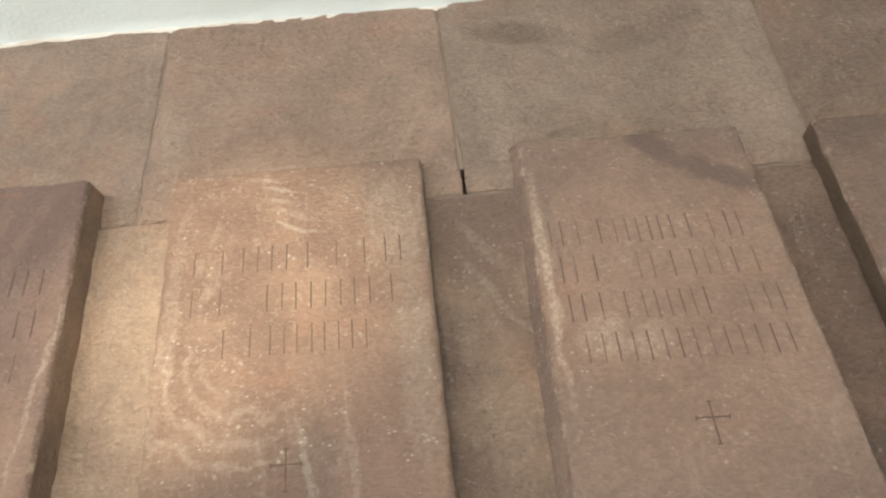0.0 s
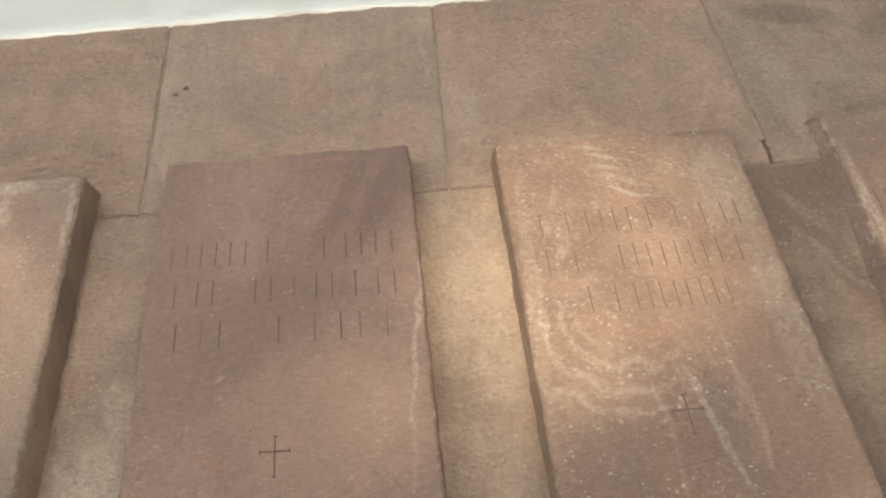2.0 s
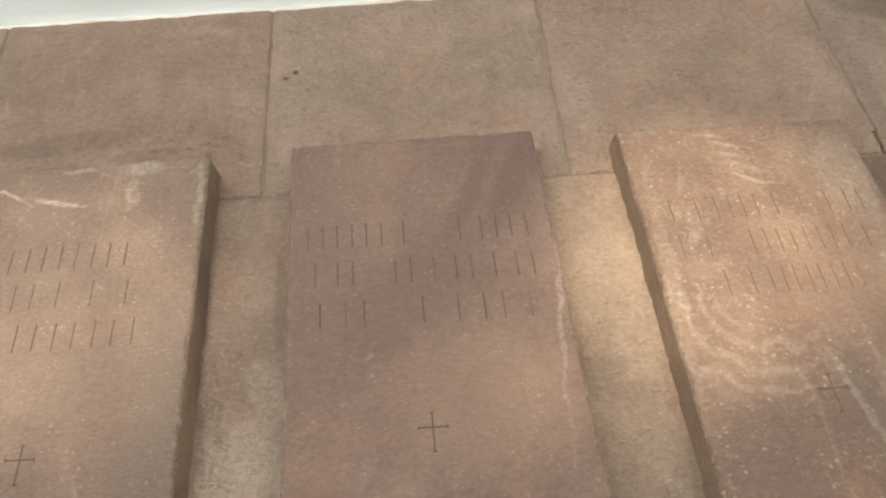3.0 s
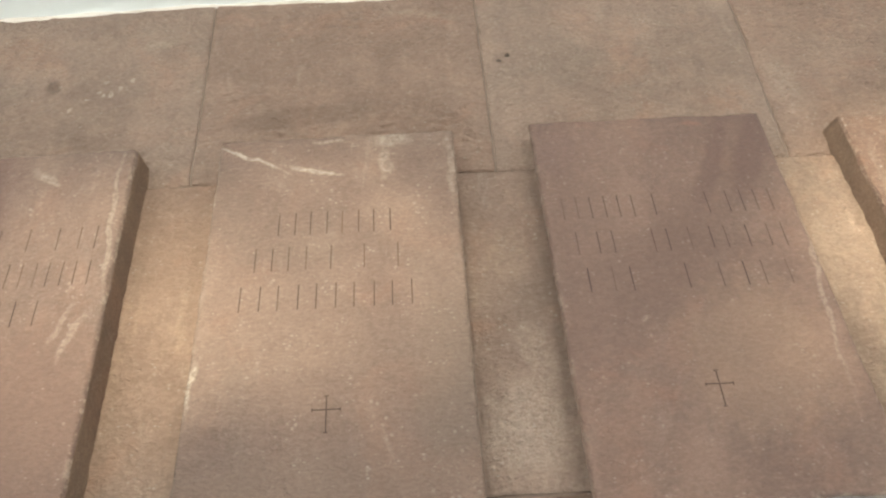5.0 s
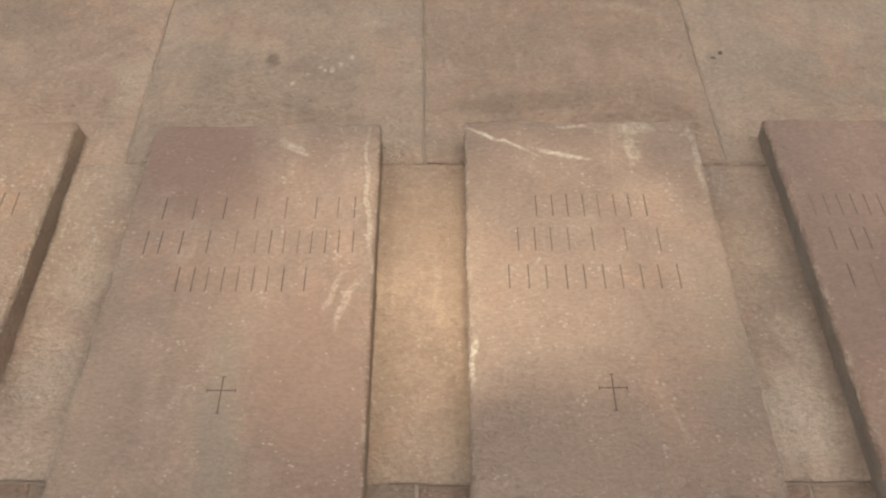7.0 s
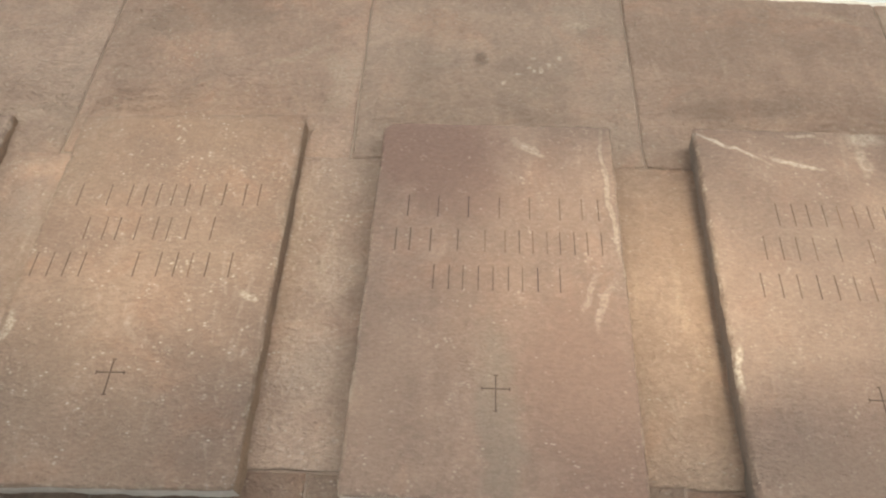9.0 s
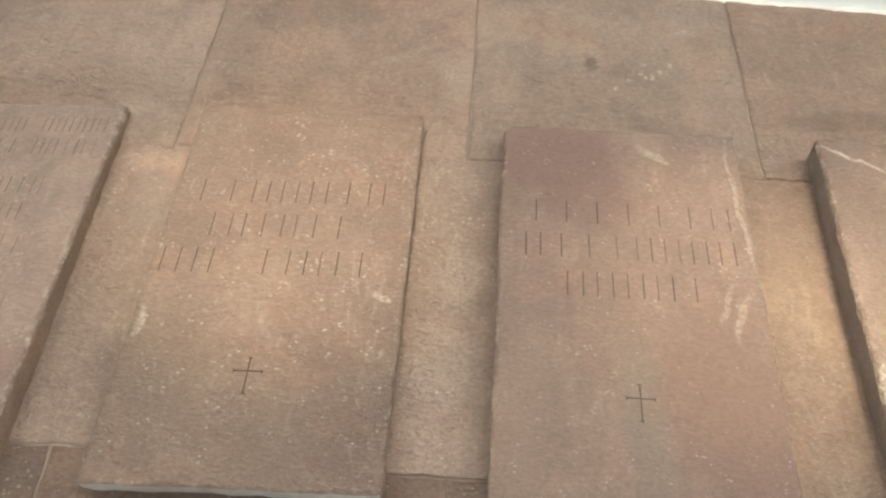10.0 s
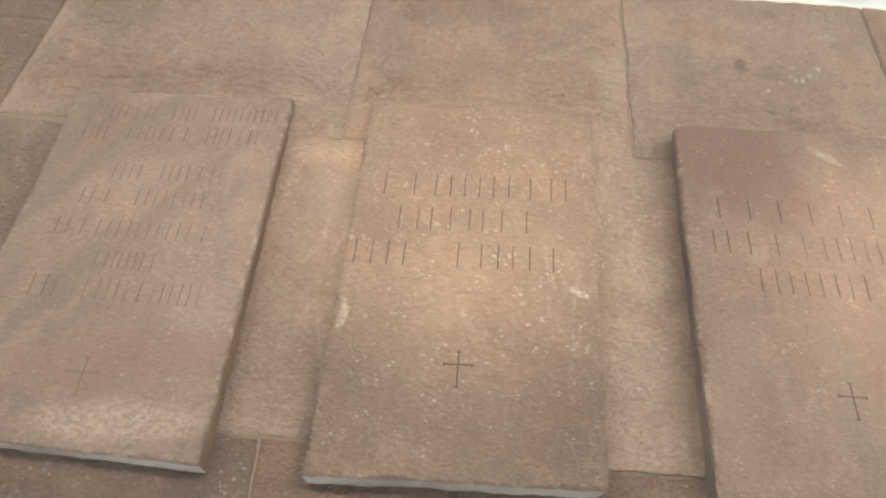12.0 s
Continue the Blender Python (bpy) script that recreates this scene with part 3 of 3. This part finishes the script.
# ---- the room ----
W, E_, S, NORTH, H = ROOM
bm = bmesh.new()
box(bm, W, E_, S, NORTH + 0.3, -0.2, -0.05)
for x0, x1, y0, y1 in ((W, 0.054, S, NORTH + 0.3), (0.074, E_, S, NORTH + 0.3), (0.054, 0.074, S, 0.718), (0.054, 0.074, 0.80, NORTH + 0.3)):
    box(bm, x0, x1, y0, y1, -0.05, -0.0038)
floor = part("floor", bm, MORTAR, smooth=False)
tagged(floor, "old stone flag floor with worn mortar joints", "floor", kind="structure")


def wall(name, x0, x1, y0, y1, label):
    bm = bmesh.new()
    box(bm, x0, x1, y0, y1, -0.2, H)
    tagged(part(name, bm, WHITE, smooth=False), label, "wall", kind="structure")


wall("wall_east", E_, E_ + 0.4, S - 0.4, NORTH + 0.4, "plain white limewashed wall")
wall("wall_west", W - 0.4, W, S - 0.4, NORTH + 0.4, "plain white limewashed wall")
bm = bmesh.new()
edges = [W] + [v for wx in WINDOWS for v in (wx - 0.6, wx + 0.6)] + [E_]
for i in range(len(edges) - 1):
    if i % 2 == 0:
        box(bm, edges[i], edges[i + 1], S - 0.4, S, -0.2, H)
    else:
        box(bm, edges[i], edges[i + 1], S - 0.4, S, -0.2, 1.05)
        box(bm, edges[i], edges[i + 1], S - 0.4, S, 3.15, H)
tagged(part("wall_south", bm, WHITE, smooth=False), "white limewashed wall with three window openings", "wall", kind="structure")
bm = bmesh.new()
box(bm, W - 0.4, E_ + 0.4, S - 0.4, NORTH + 0.4, H, H + 0.2)
tagged(part("ceiling", bm, CEILING, smooth=False), "plain white plaster ceiling", "ceiling", kind="structure")

def wall_foot(x):
    """The old wall is not quite straight."""
    return float(np.interp(x, (-8.2, -3.5, -2.7, -2.0, -1.0, 0.0, 4.2), (1.44, 1.446, 1.482, 1.475, 1.468, 1.418, 1.40)))


# the wall behind the tombs: uneven limewash whose foot is lumpy and broken
bm = bmesh.new()
heights = [-0.03, 0.0, 0.006, 0.014, 0.026, 0.045, 0.075, 0.12, 0.2, 0.35, 0.6, 1.0, 1.8, H]
count = 620
grid = []
for z in heights:
    line = []
    for i in range(count + 1):
        x = W + (E_ - W) * i / count
        swell = 0.005 * cloud(x, z, 3, 0.6) + 0.003 * cloud(x, z * 2, 8, 0.11) * max(0.0, 1 - z / 0.3)
        foot = 0.008 * max(0.0, 1 - z / 0.03) * (0.5 + cloud(x, 0, 12, 0.2, 4))
        line.append(bm.verts.new((x, wall_foot(x) + swell - foot, z)))
    grid.append(line)
for a, b in zip(grid, grid[1:]):
    for i in range(count):
        bm.faces.new((a[i], a[i + 1], b[i + 1], b[i]))
back = [bm.verts.new((x, NORTH + 0.4, z)) for x, z in ((W, -0.03), (E_, -0.03), (E_, H), (W, H))]
bm.faces.new(back)
tagged(part("wall_north", bm, WHITE), "uneven white limewashed wall with a ragged foot", "wall", kind="structure")

# limewash smeared over the stones along the wall's foot
bm = bmesh.new()
count = 900
front, mid, rear = [], [], []
for i in range(count + 1):
    x = -7 + 10 * i / count
    reach = 0.013 + 0.007 * cloud(x, 1, 2, 0.35, 5) + 0.006 * cloud(x, 4, 6, 0.09, 5)
    y = wall_foot(x) - max(0.0, reach)
    front.append(bm.verts.new((x, y - 0.004, -0.006)))
    mid.append(bm.verts.new((x, y, 0.004 + 0.002 * cloud(x, 2, 9, 0.05))))
    rear.append(bm.verts.new((x, wall_foot(x) + 0.03, 0.012)))
for a, b in ((front, mid), (mid, rear)):
    for i in range(count):
        bm.faces.new((a[i], a[i + 1], b[i + 1], b[i]))
tagged(part("trim", bm, SMEAR), "limewash and mortar smeared over the stone edge", "trim", kind="structure")


# ---- flagstones ----
def flagstone(corners, material, seed, level=0.0, step=0.02, hacked=0.0):
    """corners: far-left, far-right, near-left, near-right (x, y); a gap is left for the joint."""
    (ax, ay), (bx, by), (cx, cy), (dx, dy) = corners
    gap = 0.0034
    ax, cx, bx, dx = ax + gap, cx + gap, bx - gap, dx - gap
    ay, by, cy, dy = ay - gap, by - gap, cy + gap, dy + gap
    ox, oy = (ax + bx + cx + dx) / 4, (ay + by + cy + dy) / 4
    wide, long = ((bx - ax) + (dx - cx)) / 2, ((ay - cy) + (by - dy)) / 2
    us, vs = stops(0, wide, step), stops(0, long, step)
    verts = []
    for v in vs:
        for u in us:
            s, r = u / wide, v / long
            x = (cx * (1 - s) + dx * s) * (1 - r) + (ax * (1 - s) + bx * s) * r
            y = (cy * (1 - s) + dy * s) * (1 - r) + (ay * (1 - s) + by * s) * r
            rim = min(u, wide - u, v, long - v)
            inner = min(1.0, rim / 0.05)
            z = level + inner * (0.0045 + 0.005 * cloud(x, y, seed, 0.3) + 0.004 * cloud(x * 0.6 + y * 0.5, y * 1.6 - x, seed + 3, 0.07, 4) + (0.005 * cloud(x * 0.6 + y * 0.3, y * 1.5 - x * 0.4, seed + 14, 0.03, 3) if hacked else 0.0))
            if hacked:
                # pick marks: short curved furrows in a band along the near end
                band = math.exp(-((y - 0.90 - 0.05 * cloud(x, 0, seed, 0.3)) / 0.10) ** 2) * max(0.0, min(1.0, 0.7 + 1.2 * cloud(x, y, seed + 8, 0.2)))
                wave = y + 0.45 * (x - ox) ** 2 + 0.05 * cloud(x, y, seed + 4, 0.16, 3)
                z += inner * 0.013 * hacked * band * (0.2 + math.sin(wave * 200)) * (0.7 + 0.7 * cloud(x, y * 2, seed + 6, 0.05))
            z -= bulge(rim, 0.003 + 0.014 * max(0.0, cloud(x, y, seed + 7, 0.06)) ** 2)
            if rim < 0.009:
                w = 0.0035 * cloud(x, y, seed + 11, 0.08)
                x += w if u < 0.01 or u > wide - 0.01 else 0
                y += w if v < 0.01 or v > long - 0.01 else 0
            verts.append((x - ox, y - oy, z))
    nu, nv = len(us), len(vs)
    quads = [(j * nu + i, j * nu + i + 1, (j + 1) * nu + i + 1, (j + 1) * nu + i) for j in range(nv - 1) for i in range(nu - 1)]
    ring = [i for i in range(nu)] + [j * nu + nu - 1 for j in range(1, nv)] + [(nv - 1) * nu + i for i in range(nu - 2, -1, -1)] + [j * nu for j in range(nv - 2, 0, -1)]
    low = len(verts)
    verts += [(verts[i][0], verts[i][1], -0.03) for i in ring]
    quads += [(ring[(k + 1) % len(ring)], ring[k], low + k, low + (k + 1) % len(ring)) for k in range(len(ring))]
    mesh = bpy.data.meshes.new("flagstone")
    mesh.from_pydata(verts, [], quads)
    mesh.materials.append(material)
    mesh.shade_smooth()
    ob = new("flagstone", mesh)
    ob.location = (ox, oy, 0)
    ob.parent = floor
    return ob


# far row, against the wall: x of each joint at the wall and at the near end
JOINTS = [(-7.1, -7.1), (-6.2, -6.22), (-5.225, -5.301), (-4.292, -4.325), (-3.462, -3.48), (-2.608, -2.604), (-1.714, -1.699),
          (-0.838, -0.824), (0.012, 0.062), (0.93, 0.96), (1.8, 1.8), (2.8, 2.8)]
LIGHT_MARK, DARK_MARK = (0.62, 0.52, 0.42), (0.20, 0.15, 0.12)


def far_stone(name, light, dark, turn, marks):
    return stone(name, light, dark, (0.62, 0.51, 0.40), turn, 0.4, 6, 0.55, 0.62, 1.2, marks, 1.8)


BUFF_TONE, ROSE_TONE, GREY_TONE = ((0.64, 0.482, 0.365), (0.54, 0.405, 0.31)), ((0.635, 0.464, 0.344), (0.535, 0.387, 0.29)), ((0.63, 0.478, 0.36), (0.53, 0.402, 0.307))
FAR = {
    2: far_stone("far_stone_buff", *BUFF_TONE, 60, [(0.30, -0.26, 0.16, 0.05, 25, 0.35, LIGHT_MARK), (-0.3, 0.1, 0.16, 0.2, 0, 0.3, DARK_MARK)]),
    3: far_stone("far_stone_dusty", *ROSE_TONE, -60, [(0.36, -0.10, 0.05, 0.17, -14, 0.42, LIGHT_MARK), (0.33, -0.02, 0.03, 0.06, 30, 0.5, LIGHT_MARK), (0.20, 0.02, 0.14, 0.015, 28, 0.35, LIGHT_MARK), (-0.1, 0.2, 0.25, 0.12, 10, 0.3, DARK_MARK)]),
    4: far_stone("far_stone_speckled", *GREY_TONE, 80, [(-0.05, 0.03, 0.035, 0.03, 0, 0.6, DARK_MARK), *[(dx, dy, 0.011, 0.008, 17 * n, 1.0, (0.74, 0.66, 0.57)) for n, (dx, dy) in enumerate(((0.06, -0.03), (0.10, 0.0), (0.115, -0.015), (0.14, -0.01), (0.17, 0.015), (0.12, 0.04), (0.02, -0.07), (0.2, 0.05)))], (0.26, 0.2, 0.07, 0.02, 20, 0.6, LIGHT_MARK),
                                                        (-0.2, 0.18, 0.14, 0.08, 0, 0.45, (0.46, 0.28, 0.19))]),
    5: far_stone("far_stone_red", *ROSE_TONE, 15, [(-0.1, -0.14, 0.3, 0.05, 6, 0.3, DARK_MARK), (0.25, 0.28, 0.15, 0.02, -10, 0.4, LIGHT_MARK)]),
    6: far_stone("far_stone_grey", *GREY_TONE, 40, [(-0.35, 0.075, 0.012, 0.010, 0, 0.9, (0.10, 0.075, 0.06)), (-0.385, 0.05, 0.010, 0.007, 0, 0.9, (0.10, 0.075, 0.06)), (0.15, 0.2, 0.12, 0.010, -20, 0.4, LIGHT_MARK)]),
    7: far_stone("far_stone_rose", *ROSE_TONE, -35, [(-0.36, -0.10, 0.05, 0.12, 10, 0.5, LIGHT_MARK), (0.30, -0.20, 0.010, 0.13, -28, 0.6, LIGHT_MARK)]),
    8: far_stone("far_stone_hewn", *GREY_TONE, 10, [(-0.24, 0.16, 0.16, 0.05, -12, 0.5, DARK_MARK), (-0.34, -0.08, 0.06, 0.2, 10, 0.4, LIGHT_MARK), (0.1, 0.1, 0.2, 0.06, 20, 0.3, DARK_MARK)]),
}
TONE = [0, 2, 0, 1, 2, 1, 2, 1, 0, 2, 0]
for k, ((a0, a1), (b0, b1)) in enumerate(zip(JOINTS, JOINTS[1:])):
    if k < 2:
        m0 = a0 * 0.5 + a1 * 0.5
        m1 = b0 * 0.5 + b1 * 0.5
        flagstone(((a0, 1.48), (b0, 1.48), (m0, 1.065), (m1, 1.065)), FLAG[2], 40 + k, 0.001)
        flagstone(((m0, 1.065), (m1, 1.065), (a1, 0.677), (b1, 0.677)), FLAG[0], 50 + k)
    else:
        near = 0.69 if k == 2 else 0.703 if k == 3 else 0.717
        flagstone(((a0, 1.48), (b0, 1.48), (a1 + 0.004 * (k == 8), near), (b1, near)), FAR[k] if k in FAR else FLAG[TONE[k]], 60 + k, 0.001 * (k % 3), 0.0075, {2: 0.7, 3: 0.55, 5: 0.5}.get(k, 0.3))

# strips between the tombs
def strip_stone(name, light, dark, pale, turn, fleck, marks=()):
    return stone(name, light, dark, pale, turn, 0.35, 6, fleck, 0.62, 1.2, marks, 1.4, vary=0.0)


CRUST = (0.68, 0.56, 0.455)
STRIP = {
    2: strip_stone("strip_buff", (0.63, 0.468, 0.352), (0.48, 0.352, 0.27), (0.68, 0.57, 0.46), 40, 0.7, [(0.02, 0.24, 0.10, 0.12, 20, 0.6, (0.36, 0.285, 0.245)), (0.06, -0.05, 0.05, 0.16, 10, 0.35, (0.40, 0.30, 0.235)), (0.0, 0.37, 0.12, 0.04, 0, 0.2, CRUST)]),
    3: strip_stone("strip_pale", (0.66, 0.492, 0.37), (0.54, 0.40, 0.302), (0.72, 0.62, 0.52), 60, 1.0, [(-0.02, -0.18, 0.09, 0.14, 10, 0.5, CRUST), (0.02, 0.05, 0.08, 0.10, 0, 0.4, CRUST)]),
    4: strip_stone("strip_orange", (0.62, 0.45, 0.322), (0.50, 0.358, 0.262), (0.66, 0.52, 0.38), 3, 0.55),
    5: strip_stone("strip_crusted", (0.60, 0.445, 0.333), (0.49, 0.358, 0.272), (0.66, 0.56, 0.46), 15, 0.6, [(0.0, -0.30, 0.13, 0.14, 0, 0.75, CRUST), (0.05, -0.12, 0.05, 0.10, 20, 0.5, CRUST), (0.0, 0.17, 0.07, 0.10, 10, 0.45, (0.56, 0.43, 0.32))]),
    6: strip_stone("strip_ochre", (0.64, 0.485, 0.352), (0.52, 0.387, 0.287), (0.68, 0.57, 0.43), 50, 0.55),
    7: strip_stone("strip_purple", (0.50, 0.37, 0.265), (0.36, 0.255, 0.195), (0.60, 0.50, 0.38), 25, 0.55,
                   [(0.0, 0.33, 0.14, 0.17, 0, 0.8, (0.285, 0.198, 0.155)), (0.07, 0.12, 0.045, 0.24, 20, 0.75, (0.285, 0.198, 0.155)), (0.03, 0.16, 0.012, 0.18, 35, 0.28, CRUST), (0.0, 0.30, 0.02, 0.10, 40, 0.3, CRUST)]),
}
for k, (x0, x1) in enumerate(((-6.2, -5.5), (-5.5, -5.0), (-4.52, -4.19), (-3.69, -3.33), (-2.79, -2.43),
                              (-1.86, -1.53), (-0.93, -0.62), (-0.07, 0.26), (0.77, 0.99), (1.6, 2.3))):
    near, far = (-0.197 if k > 3 else -0.158 if k == 2 else -0.182), (0.677 if k < 2 else 0.70 if k == 2 else 0.717)
    flagstone(((x0, far), (x1, far), (x0, near), (x1, near)), STRIP[k] if k in STRIP else FLAG[0 if k > 7 else 2], 80 + k, 0.006 if 2 < k < 7 else 0.0, 0.012)

# near rows, under the walker's feet
NEAR = (-6.2, -5.3, -4.402, -3.95, -3.5, -2.62, -1.7, -0.8, 0.1, 0.98, 1.9)
for k, (x0, x1) in enumerate(zip(NEAR, NEAR[1:])):
    near = -0.197 if x0 > -3 else -0.158 if -5.4 < x0 < -4 else -0.182
    flagstone(((x0, near), (x1, near), (x0, -0.95), (x1, -0.95)), FLAG[(k * 2) % 3], 100 + k, step=0.015)
    flagstone(((x0 + 0.3, -0.95), (x1 + 0.3, -0.95), (x0 + 0.3, -1.8), (x1 + 0.3, -1.8)), FLAG[(k + 1) % 3], 120 + k, step=0.05)

# the rest of the paving, away from the tombs
for j in range(7):
    y1, y0 = -1.8 - 0.78 * j, -1.8 - 0.78 * (j + 1)
    x = W + 0.02 + 0.35 * (j % 2)
    while x < E_ - 0.3:
        x1 = min(E_ - 0.02, x + 0.98)
        flagstone(((x, y1), (x1, y1), (x, max(y0, S)), (x1, max(y0, S))), FLAG[(j + int(x * 3)) % 3], 200 + j, step=0.4)
        x = x1
for x0, x1 in ((W + 0.02, -7.1), (-7.1, -6.2), (1.9, 2.9), (2.9, E_ - 0.02)):
    for y1, y0 in ((0.67, -0.19), (-0.19, -0.95), (-0.95, -1.8)):
        if x0 < 0 or y1 < 0 or x0 > 2.5:
            flagstone(((x0, y1), (x1, y1), (x0, y0), (x1, y0)), FLAG[int(y1 * 3 + x0) % 3], 230, step=0.4)
